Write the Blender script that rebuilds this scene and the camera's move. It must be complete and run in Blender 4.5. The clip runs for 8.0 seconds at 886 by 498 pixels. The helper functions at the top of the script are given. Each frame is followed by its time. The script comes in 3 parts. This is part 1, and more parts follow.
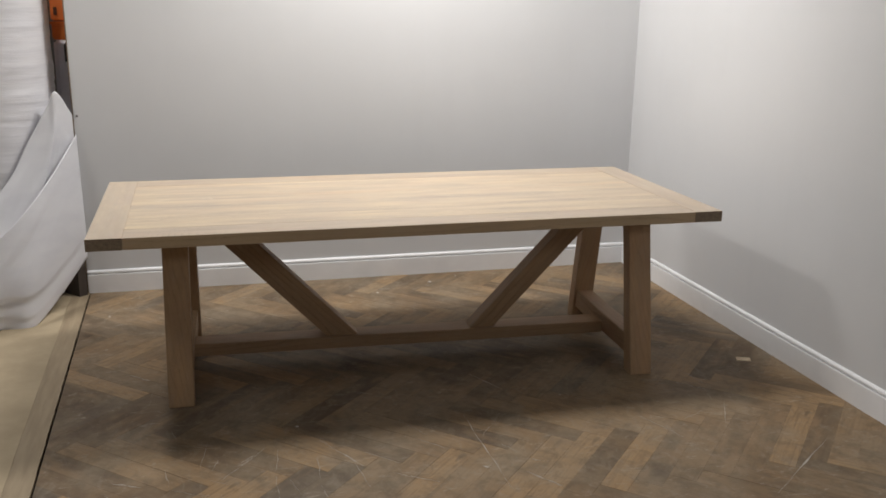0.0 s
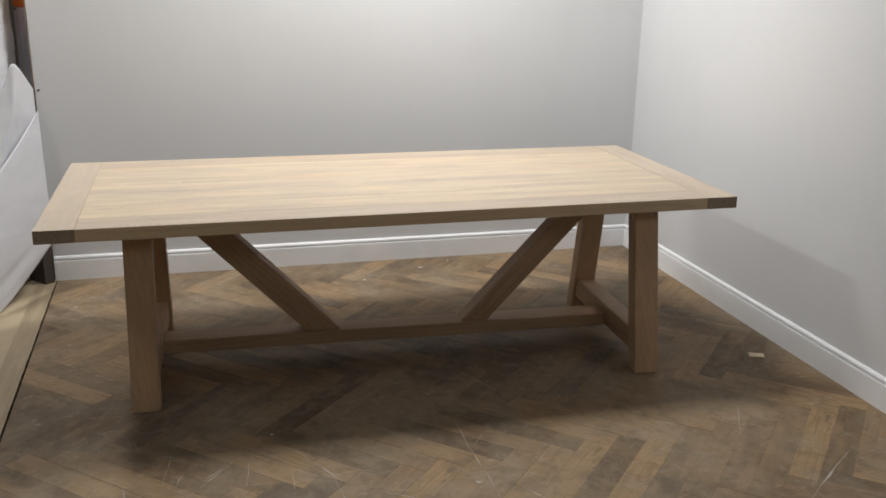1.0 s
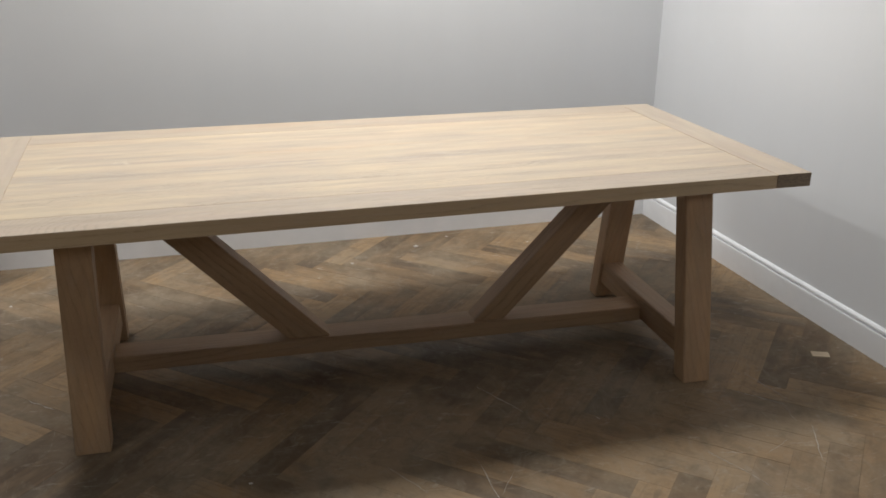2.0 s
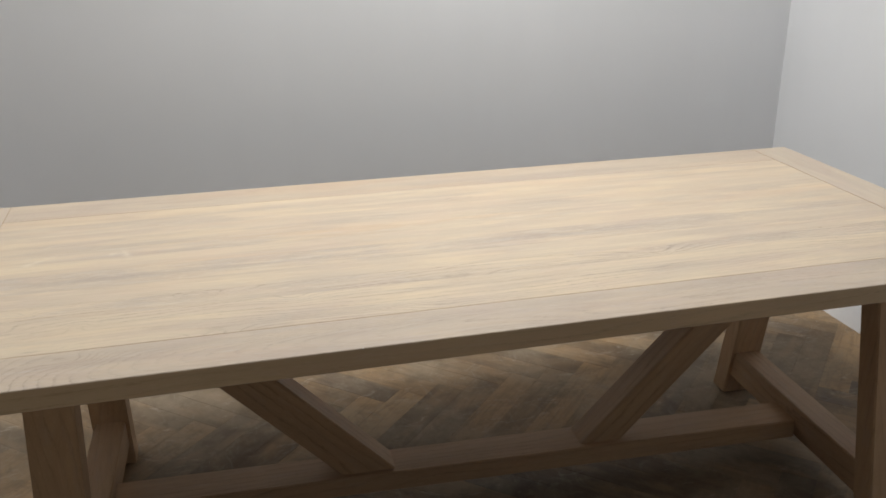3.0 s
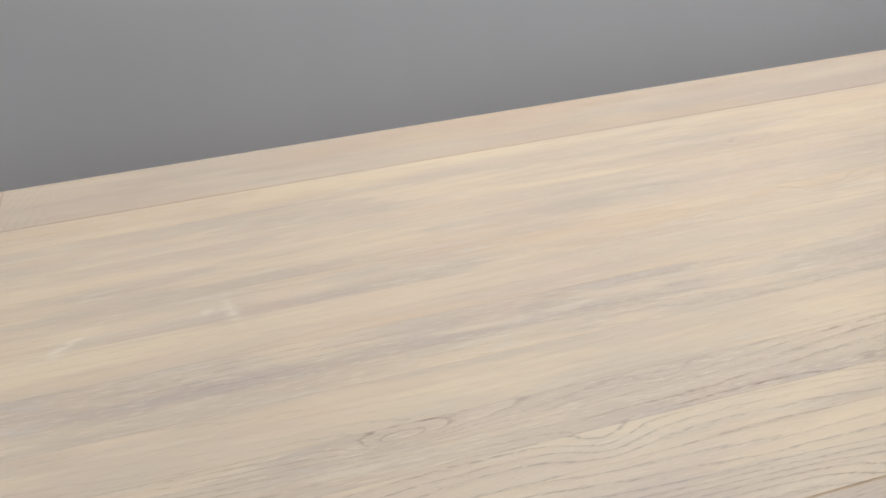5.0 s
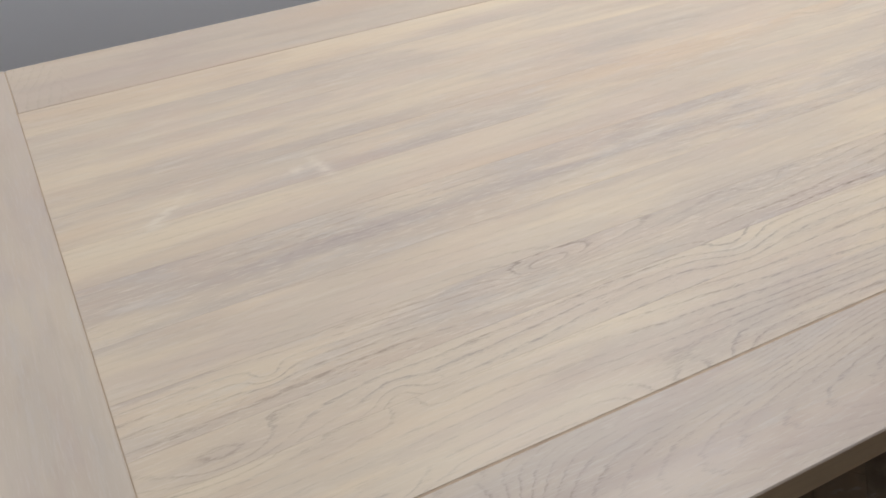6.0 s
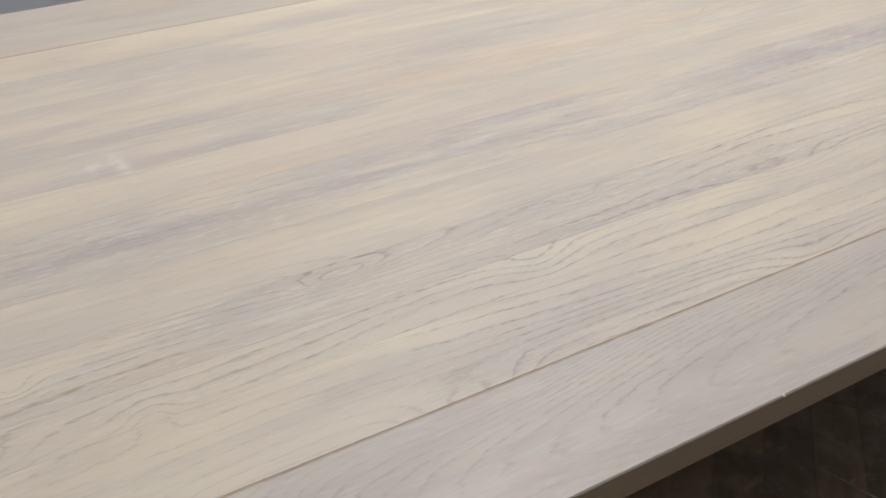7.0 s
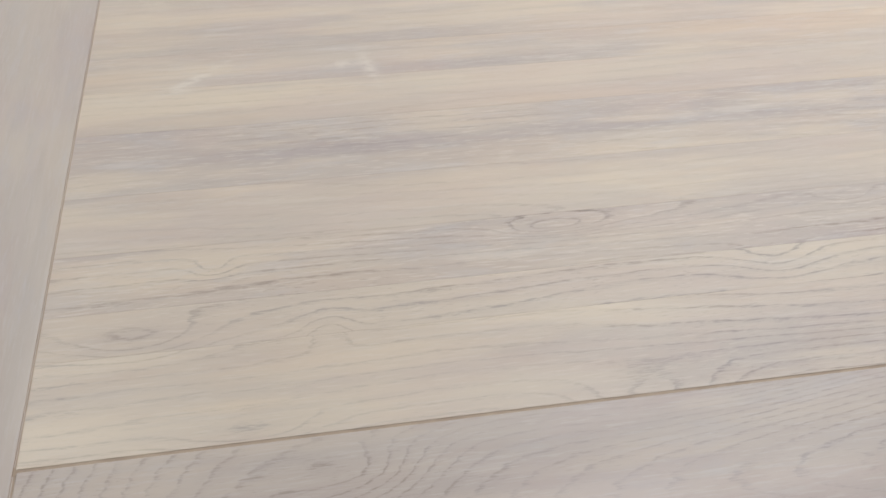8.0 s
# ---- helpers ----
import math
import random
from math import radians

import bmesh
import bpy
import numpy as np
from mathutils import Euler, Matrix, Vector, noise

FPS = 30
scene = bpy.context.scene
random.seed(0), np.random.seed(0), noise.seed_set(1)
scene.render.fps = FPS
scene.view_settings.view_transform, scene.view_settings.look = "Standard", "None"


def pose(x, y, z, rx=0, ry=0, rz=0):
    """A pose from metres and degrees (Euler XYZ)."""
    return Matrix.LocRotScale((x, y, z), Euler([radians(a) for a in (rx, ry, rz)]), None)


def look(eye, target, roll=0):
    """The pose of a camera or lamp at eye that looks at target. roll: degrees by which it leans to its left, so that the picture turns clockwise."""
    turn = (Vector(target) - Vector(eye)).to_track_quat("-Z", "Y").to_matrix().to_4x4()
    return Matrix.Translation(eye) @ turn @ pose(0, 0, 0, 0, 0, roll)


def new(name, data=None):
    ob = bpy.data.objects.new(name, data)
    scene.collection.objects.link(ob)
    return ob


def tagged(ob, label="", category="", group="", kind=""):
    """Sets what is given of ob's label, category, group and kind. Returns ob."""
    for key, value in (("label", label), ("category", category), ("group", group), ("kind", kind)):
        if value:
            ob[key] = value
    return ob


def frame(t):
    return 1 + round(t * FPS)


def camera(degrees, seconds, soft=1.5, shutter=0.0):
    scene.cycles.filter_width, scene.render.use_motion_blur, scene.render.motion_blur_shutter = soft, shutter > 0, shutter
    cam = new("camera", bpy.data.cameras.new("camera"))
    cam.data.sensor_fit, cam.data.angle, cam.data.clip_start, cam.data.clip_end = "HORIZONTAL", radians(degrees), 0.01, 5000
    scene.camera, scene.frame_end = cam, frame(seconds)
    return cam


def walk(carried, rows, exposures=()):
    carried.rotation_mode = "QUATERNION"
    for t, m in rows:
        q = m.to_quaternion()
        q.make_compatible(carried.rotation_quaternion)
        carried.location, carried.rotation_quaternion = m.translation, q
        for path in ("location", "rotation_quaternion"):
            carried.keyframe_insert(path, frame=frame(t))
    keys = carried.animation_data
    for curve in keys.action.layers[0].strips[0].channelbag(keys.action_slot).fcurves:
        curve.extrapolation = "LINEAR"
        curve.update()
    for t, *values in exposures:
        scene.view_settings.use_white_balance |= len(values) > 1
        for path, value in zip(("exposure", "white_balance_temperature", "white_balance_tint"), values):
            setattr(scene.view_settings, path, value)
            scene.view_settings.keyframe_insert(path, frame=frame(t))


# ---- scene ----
cam = camera(51.4, 8.0, soft=1.7)
PATH = [
    (0, (0.436, -3.543, 1.658), (0.935, -1.678, 1.134), 1.0),
    (0.3, (0.441, -3.545, 1.645), (0.936, -1.683, 1.116), 0.9),
    (0.5, (0.455, -3.459, 1.648), (0.947, -1.605, 1.078), 1.0),
    (0.7, (0.484, -3.395, 1.626), (0.987, -1.545, 1.058), 1.0),
    (1, (0.554, -3.214, 1.643), (1.056, -1.369, 1.057), 1.1),
    (1.2, (0.600, -3.106, 1.636), (1.093, -1.266, 1.030), 0.8),
    (2.3, (0.622, -2.215, 1.586), (1.190, -0.444, 0.860), 0.8),
    (2.5, (0.647, -2.031, 1.574), (1.221, -0.261, 0.841), 0.7),
    (2.7, (0.672, -1.828, 1.596), (1.241, -0.066, 0.841), 0.4),
    (3, (0.688, -1.613, 1.605), (1.166, 0.192, 0.887), -0.2),
    (3.3, (0.633, -1.383, 1.583), (1.086, 0.432, 0.876), 0.1),
    (3.5, (0.605, -1.261, 1.593), (0.942, 0.584, 0.897), 1.0),
    (3.7, (0.552, -1.131, 1.602), (0.89, 0.687, 0.839), 2.7),
    (4, (0.561, -0.971, 1.583), (0.979, 0.796, 0.743), 2.8),
    (4.3, (0.569, -0.766, 1.551), (1.049, 0.959, 0.66), 2.1),
    (4.5, (0.619, -0.618, 1.533), (1.037, 1.102, 0.603), -0.5),
    (4.7, (0.592, -0.5, 1.523), (0.981, 1.19, 0.527), -2.0),
    (5.8, (0.181, -0.308, 1.475), (0.822, 1.107, 0.215), -2.0),
    (6, (0.156, -0.307, 1.471), (0.851, 1.058, 0.185), -0.7),
    (6.5, (0.205, -0.328, 1.47), (1.038, 0.938, 0.166), 2.6),
    (7, (0.324, -0.341, 1.455), (1.136, 0.953, 0.164), 4.1),
    (7.5, (0.395, -0.332, 1.431), (0.922, 1.079, 0.116), 4.0),
    (8, (0.392, -0.292, 1.434), (0.652, 1.075, -0.003), 2.2),
]
EXPOSURES = [(0, 0.07, 6640, 10), (0.4, 0.10, 6590, 9.4), (0.65, 0.20, 6550, 9), (1, 0.17, 6520, 8.5), (2.5, 0.14, 6400, 8), (3, -0.02, 6400, 8), (3.5, -0.06, 6420, 9), (4, -0.16, 6520, 9), (4.5, -0.12, 6330, 9.0), (6, -0.24, 5900, 10.5), (7, -0.21, 5720, 9.2), (8, -0.19, 5690, 10.2)]
walk(cam, [(t, look(eye, target, roll)) for t, eye, target, roll in PATH], EXPOSURES)


# ---- world, lamps ----
world = bpy.data.worlds.new("world")
scene.world = world
world.use_nodes = True
world.node_tree.nodes["Background"].inputs[0].default_value = (0.95, 0.98, 1.0, 1)
world.node_tree.nodes["Background"].inputs[1].default_value = 0.05


def strip_lamp(name, x, y, z, sx, sy, watts):
    """A rectangular ceiling light that shines straight down."""
    data = bpy.data.lights.new(name, "AREA")
    data.shape, data.size, data.size_y = "RECTANGLE", sx, sy
    data.energy, data.color = watts, LIGHT
    ob = new(name, data)
    ob.matrix_world = pose(x, y, z)
    return ob


LIGHT = (1.0, 0.975, 0.945)
strip_lamp("strip_light_left", -0.88, 1.66, 3.25, 0.25, 0.8, 42)
strip_lamp("strip_light_right", 1.58, 0.94, 3.1, 1.1, 0.50, 70)
# added fill from the front left for foam and slab, no known fixture
strip_lamp("fill_light_aisle", -1.7, -0.8, 3.3, 0.3, 1.2, 17)
hall_light = strip_lamp("hall_light", 1.3, -4.7, 3.0, 2.4, 0.8, 17)
hall_light.matrix_world = look((1.3, -4.7, 3.0), (1.2, 0.0, 0.7))


# ---- materials ----
class Net:
    """Small helper to write node trees in lines."""

    def __init__(self, name):
        self.m = bpy.data.materials.new(name)
        self.m.use_nodes = True
        self.t = self.m.node_tree
        self.b = self.t.nodes["Principled BSDF"]

    def put(self, socket, value):
        if isinstance(value, bpy.types.NodeSocket):
            self.t.links.new(value, socket)
        elif isinstance(value, tuple) and len(value) == 3 and socket.type == "RGBA":
            socket.default_value = (*value, 1)
        else:
            socket.default_value = value

    def math(self, op, a, b=0.0, c=0.0, clamp=False):
        n = self.t.nodes.new("ShaderNodeMath")
        n.operation, n.use_clamp = op, clamp
        for s, v in zip(n.inputs, (a, b, c)):
            self.put(s, v)
        return n.outputs[0]

    def vec(self, op, a, b=(0, 0, 0)):
        n = self.t.nodes.new("ShaderNodeVectorMath")
        n.operation = op
        self.put(n.inputs[0], a)
        self.put(n.inputs[1], b)
        return n.outputs["Value" if op in ("LENGTH", "DOT_PRODUCT") else 0]

    def xyz(self, v):
        n = self.t.nodes.new("ShaderNodeSeparateXYZ")
        self.put(n.inputs[0], v)
        return n.outputs

    def join(self, x, y, z):
        n = self.t.nodes.new("ShaderNodeCombineXYZ")
        for s, v in zip(n.inputs, (x, y, z)):
            self.put(s, v)
        return n.outputs[0]

    def coord(self, kind="Object"):
        return self.t.nodes.new("ShaderNodeTexCoord").outputs[kind]

    def chance(self):
        return self.t.nodes.new("ShaderNodeObjectInfo").outputs["Random"]

    def island(self):
        return self.t.nodes.new("ShaderNodeNewGeometry").outputs["Random Per Island"]

    def noise(self, v, scale=1.0, detail=3.0, rough=0.5, distort=0.0):
        n = self.t.nodes.new("ShaderNodeTexNoise")
        self.put(n.inputs["Vector"], v)
        n.inputs["Scale"].default_value = scale
        n.inputs["Detail"].default_value = detail
        n.inputs["Roughness"].default_value = rough
        n.inputs["Distortion"].default_value = distort
        return n.outputs["Fac"]

    def ramp(self, f, lo, hi):
        n = self.t.nodes.new("ShaderNodeMapRange")
        n.interpolation_type = "SMOOTHSTEP"
        self.put(n.inputs[0], f)
        n.inputs[1].default_value, n.inputs[2].default_value = lo, hi
        return n.outputs[0]

    def mix(self, f, a, b, mode="MIX"):
        n = self.t.nodes.new("ShaderNodeMix")
        n.data_type, n.blend_type = "RGBA", mode
        self.put(n.inputs["Factor"], f)
        self.put(n.inputs[6], a)
        self.put(n.inputs[7], b)
        return n.outputs[2]

    def done(self, colour, rough=0.6, height=None, strength=0.2, distance=0.001, spec=0.3):
        self.put(self.b.inputs["Base Color"], colour)
        self.put(self.b.inputs["Roughness"], rough)
        self.b.inputs["Specular IOR Level"].default_value = spec
        if height is not None:
            n = self.t.nodes.new("ShaderNodeBump")
            n.inputs["Strength"].default_value = strength
            n.inputs["Distance"].default_value = distance
            self.put(n.inputs["Height"], height)
            self.put(self.b.inputs["Normal"], n.outputs[0])
        return self.m


def oak(name, axis, pale, deep, knots=(), line=0.35, rings=55.0, figure=1.0, wisps=(), crown=None):
    """Limed oak. axis: the way of the grain. knots: (x, y, half length, half width, height) of the swells
    round which the rings bend, along and across the grain. The object's colour holds a board's own
    tone, strength of figure and warmth. crown: (middle, steepness, rise) of nested arches that open along the grain."""
    n = Net(name)
    p = n.xyz(n.coord())
    along, across, third = {"x": (p[0], p[1], p[2]), "y": (p[1], p[0], p[2]), "z": (p[2], p[0], p[1])}[axis]
    info = n.t.nodes.new("ShaderNodeObjectInfo")
    r, own = info.outputs["Random"], n.xyz(info.outputs["Color"])
    shift = n.math("MULTIPLY", r, 7.3)

    def stretched(a, b, detail=2.0, rough=0.5, add=0.0):
        return n.noise(n.join(n.math("MULTIPLY", along, a), n.math("MULTIPLY", across, b), n.math("ADD", n.math("MULTIPLY", third, b), n.math("ADD", shift, add))), 1.0, detail, rough)

    low, mid = stretched(1.1, 7.0), stretched(5.0, 22.0)
    field = n.math("ADD", n.math("ADD", across, n.math("MULTIPLY", third, 0.8)), n.math("MULTIPLY", low, 0.11 * figure))
    field = n.math("ADD", field, n.math("MULTIPLY", mid, 0.010 * figure))
    if crown:
        middle, steep, rise = crown
        off = n.math("ADD", n.math("SUBTRACT", across, middle), n.math("MULTIPLY", n.math("SUBTRACT", stretched(2.2, 3.0, 1.0, 0.5, 31.0), 0.5), 0.10))
        arch = n.math("MULTIPLY", n.math("MULTIPLY", off, off), n.math("MULTIPLY", n.ramp(along, 0.20, 0.85), steep))
        arch = n.math("ADD", arch, n.math("MULTIPLY", n.math("EXPONENT", n.math("MULTIPLY", along, -2.4)), rise))
        field = n.math("ADD", n.math("MULTIPLY", field, 0.22), arch)
    eye = n.math("MULTIPLY", across, 0.0)
    for kx, ky, sx, sy, h in knots:
        d = n.join(n.math("DIVIDE", n.math("SUBTRACT", along, kx), sx), n.math("DIVIDE", n.math("SUBTRACT", across, ky), sy), 0.0)
        d2 = n.vec("DOT_PRODUCT", d, d)
        field = n.math("ADD", field, n.math("MULTIPLY", n.math("EXPONENT", n.math("MULTIPLY", d2, -1.0)), h))
        eye = n.math("ADD", eye, n.math("EXPONENT", n.math("MULTIPLY", d2, -0.55)), clamp=True)
    field = n.math("ADD", field, n.math("MULTIPLY", stretched(30.0, 190.0, 3.0), 0.0060))
    phase = n.math("FRACT", n.math("ADD", n.math("MULTIPLY", field, rings), n.math("MULTIPLY", r, 9.0)))
    ring = n.math("MULTIPLY", n.ramp(phase, 0.35, 0.88), n.math("SUBTRACT", 1.0, n.ramp(phase, 0.90, 1.0)))
    core = n.math("MULTIPLY", n.ramp(phase, 0.66, 0.87), n.math("SUBTRACT", 1.0, n.ramp(phase, 0.89, 0.95)))
    pore, dash = stretched(60.0, 900.0, 2.0, 0.6), n.math("ADD", stretched(16.0, 170.0, 3.0, 0.65), n.math("MULTIPLY", eye, 0.12))
    stroke = stretched(62.0, 1250.0, 2.0, 0.65, 41.0)
    patch = n.ramp(stretched(2.2, 10.0, 2.0, 0.5, 3.0), 0.40, 0.62)
    strength = n.math("MULTIPLY", own[1], n.math("ADD", 0.34, n.math("MULTIPLY", patch, 0.66)))
    strength = n.math("MAXIMUM", strength, n.math("MULTIPLY", eye, 0.62))
    soft = n.math("MULTIPLY", n.math("MULTIPLY", ring, 0.30), strength)
    dense = n.math("MULTIPLY", core, n.math("ADD", 0.06, n.math("MULTIPLY", n.ramp(dash, 0.34, 0.60), 0.17)))
    mark = n.math("MULTIPLY", n.ramp(n.math("ADD", stroke, dense), 0.60, 0.76), strength)
    fleck = n.math("MULTIPLY", n.ramp(pore, 0.56, 0.66), n.math("MULTIPLY", n.math("ADD", 0.12, n.math("MULTIPLY", ring, 0.70)), n.math("ADD", 0.15, n.math("MULTIPLY", strength, 0.75))))
    band = stretched(0.8, 26.0, 3.0, 0.55)
    cloud = stretched(2.6, 9.0, 3.0, 0.55, 8.0)
    tone = n.math("ADD", n.math("MULTIPLY", n.ramp(band, 0.30, 0.70), 0.34), n.math("MULTIPLY", n.ramp(cloud, 0.3, 0.7), 0.38))
    tone = n.math("ADD", tone, n.math("MULTIPLY", own[0], 0.30))
    col = n.mix(tone, pale, deep)
    warm = n.math("MULTIPLY", n.ramp(stretched(1.6, 12.0, 2.0, 0.5, 5.0), 0.40, 0.75), n.math("ADD", 0.28, own[2]))
    col = n.mix(n.math("MULTIPLY", warm, 0.42), col, (pale[0] * 1.02, pale[1] * 0.90, pale[2] * 0.80))
    rosy = n.ramp(stretched(4.2, 13.0, 4.0, 0.62, 53.0), 0.46, 0.64)
    col = n.mix(n.math("MULTIPLY", rosy, 0.26), col, (pale[0] * 0.90, pale[1] * 0.83, pale[2] * 0.92))
    flush = n.ramp(stretched(8.0, 30.0, 4.0, 0.62, 71.0), 0.50, 0.66)
    col = n.mix(n.math("MULTIPLY", flush, 0.18), col, (pale[0] * 0.80, pale[1] * 0.70, pale[2] * 0.68))
    cream = n.ramp(stretched(3.0, 18.0, 3.0, 0.6, 83.0), 0.50, 0.66)
    col = n.mix(n.math("MULTIPLY", cream, 0.36), col, (pale[0] * 1.12, pale[1] * 1.10, pale[2] * 1.04))
    streak = stretched(9.0, 120.0, 3.0, 0.6, 17.0)
    col = n.mix(n.math("MULTIPLY", n.ramp(streak, 0.50, 0.80), 0.16), col, deep)
    lime = n.math("MULTIPLY", n.ramp(stretched(9.0, 60.0, 4.0, 0.65, 11.0), 0.54, 0.72), n.math("ADD", 0.26, n.math("MULTIPLY", own[0], 0.16)))
    col = n.mix(lime, col, (pale[0] * 0.98, pale[1] * 1.05, pale[2] * 1.18))
    chalk = n.math("MULTIPLY", n.ramp(stretched(34.0, 480.0, 2.0, 0.6, 23.0), 0.55, 0.66), n.math("ADD", 0.10, n.math("ADD", n.math("MULTIPLY", own[1], 0.16), n.math("MULTIPLY", own[0], 0.22))))
    col = n.mix(chalk, col, (pale[0] * 1.04, pale[1] * 1.08, pale[2] * 1.16))
    haze = n.math("MULTIPLY", n.ramp(stretched(12.0, 42.0, 4.0, 0.65, 61.0), 0.50, 0.68), n.math("ADD", 0.04, n.math("MULTIPLY", own[0], 0.20)))
    col = n.mix(haze, col, (pale[0] * 0.80, pale[1] * 0.90, pale[2] * 1.16))
    for wx, wy, sx, sy, lean in wisps:
        dx = n.math("SUBTRACT", n.math("SUBTRACT", along, wx), n.math("MULTIPLY", n.math("SUBTRACT", across, wy), lean))
        d = n.join(n.math("DIVIDE", dx, sx), n.math("DIVIDE", n.math("SUBTRACT", across, wy), sy), 0.0)
        f = n.math("EXPONENT", n.math("MULTIPLY", n.vec("DOT_PRODUCT", d, d), -1.0))
        f = n.math("MULTIPLY", f, n.ramp(stretched(55.0, 110.0, 3.0), 0.30, 0.58))
        col = n.mix(n.math("MULTIPLY", f, 0.70), col, (pale[0] * 1.04, pale[1] * 1.10, pale[2] * 1.22))
    dark = n.mix(n.ramp(stretched(3.0, 14.0, 2.0, 0.5, 47.0), 0.42, 0.60), (deep[0] * 0.50, deep[1] * 0.46, deep[2] * 0.38), (deep[0] * 0.52, deep[1] * 0.56, deep[2] * 0.60))
    col = n.mix(n.math("MULTIPLY", soft, line), col, (deep[0] * 0.80, deep[1] * 0.77, deep[2] * 0.76))
    col = n.mix(n.math("MULTIPLY", mark, min(1.0, line * 1.25)), col, dark)
    col = n.mix(n.math("MULTIPLY", fleck, line), col, dark)
    height = n.math("SUBTRACT", n.math("MULTIPLY", ring, -0.5), n.ramp(pore, 0.58, 0.75))
    return n.done(col, n.math("ADD", 0.46, n.math("MULTIPLY", tone, 0.12)), height, 0.12, 0.0006, 0.50)


PALE, DEEP = (0.572, 0.468, 0.330), (0.364, 0.302, 0.258)
TOP_KNOTS = (
    (0.630, 0.357, 0.050, 0.013, 0.040), (0.700, 0.362, 0.120, 0.020, 0.022), (0.845, 0.282, 0.045, 0.026, 0.022),
    (0.670, 0.138, 0.075, 0.026, 0.052), (0.215, 0.262, 0.060, 0.024, 0.030), (0.391, 0.252, 0.022, 0.022, -0.022), (0.285, 0.345, 0.020, 0.012, 0.020),
    (0.320, 0.150, 0.060, 0.014, 0.026), (0.955, 0.362, 0.030, 0.012, 0.020), (1.393, 0.872, 0.060, 0.014, 0.030), (1.150, 0.150, 0.080, 0.018, 0.030),
    (1.420, 0.700, 0.080, 0.020, 0.030), (1.750, 0.330, 0.100, 0.030, 0.040), (1.250, 0.300, 0.100, 0.020, 0.030))
WISPS = ((0.258, 0.657, 0.008, 0.022, 1.3), (0.262, 0.666, 0.007, 0.026, 1.3), (0.238, 0.640, 0.018, 0.006, 1.0), (0.471, 0.662, 0.008, 0.030, -0.2), (0.440, 0.672, 0.02, 0.008, 0.5))
oak_top = oak("oak_top", "x", PALE, DEEP, TOP_KNOTS, 0.46, 72.0, 1.0, WISPS)
oak_rail = oak("oak_rail", "x", (0.478, 0.394, 0.300), (0.370, 0.306, 0.253), ((0.40, 0.10, 0.06, 0.03, 0.03),), 0.43, 100.0, 1.8, (), (0.062, 11.0, 0.40))
oak_end = oak("oak_end", "y", (0.480, 0.402, 0.312), (0.405, 0.335, 0.264), (), 0.14, 50.0)
oak_leg = oak("oak_leg", "z", (0.48, 0.325, 0.192), (0.37, 0.247, 0.146), (), 0.30, 45.0)
oak_bar = oak("oak_bar", "x", (0.425, 0.288, 0.172), (0.325, 0.216, 0.128), (), 0.52, 45.0)
oak_edge = oak("oak_edge", "x", (0.56, 0.43, 0.28), (0.47, 0.355, 0.225), (), 0.35, 45.0)
oak_cross = oak("oak_cross", "y", (0.425, 0.288, 0.172), (0.325, 0.216, 0.128), (), 0.52, 45.0)


def end_grain():
    n = Net("oak_end_grain")
    p = n.xyz(n.coord())
    rings = n.noise(n.join(n.math("MULTIPLY", p[0], 60.0), 0.0, n.math("MULTIPLY", p[2], 150.0)), 1.0, 3.0)
    pores = n.noise(n.coord(), 900.0, 2.0)
    col = n.mix(n.ramp(rings, 0.3, 0.7), (0.30, 0.235, 0.17), (0.22, 0.17, 0.125))
    col = n.mix(n.ramp(pores, 0.58, 0.68), col, (0.12, 0.09, 0.065))
    return n.done(col, 0.7, pores, 0.2)


oak_end_grain = end_grain()


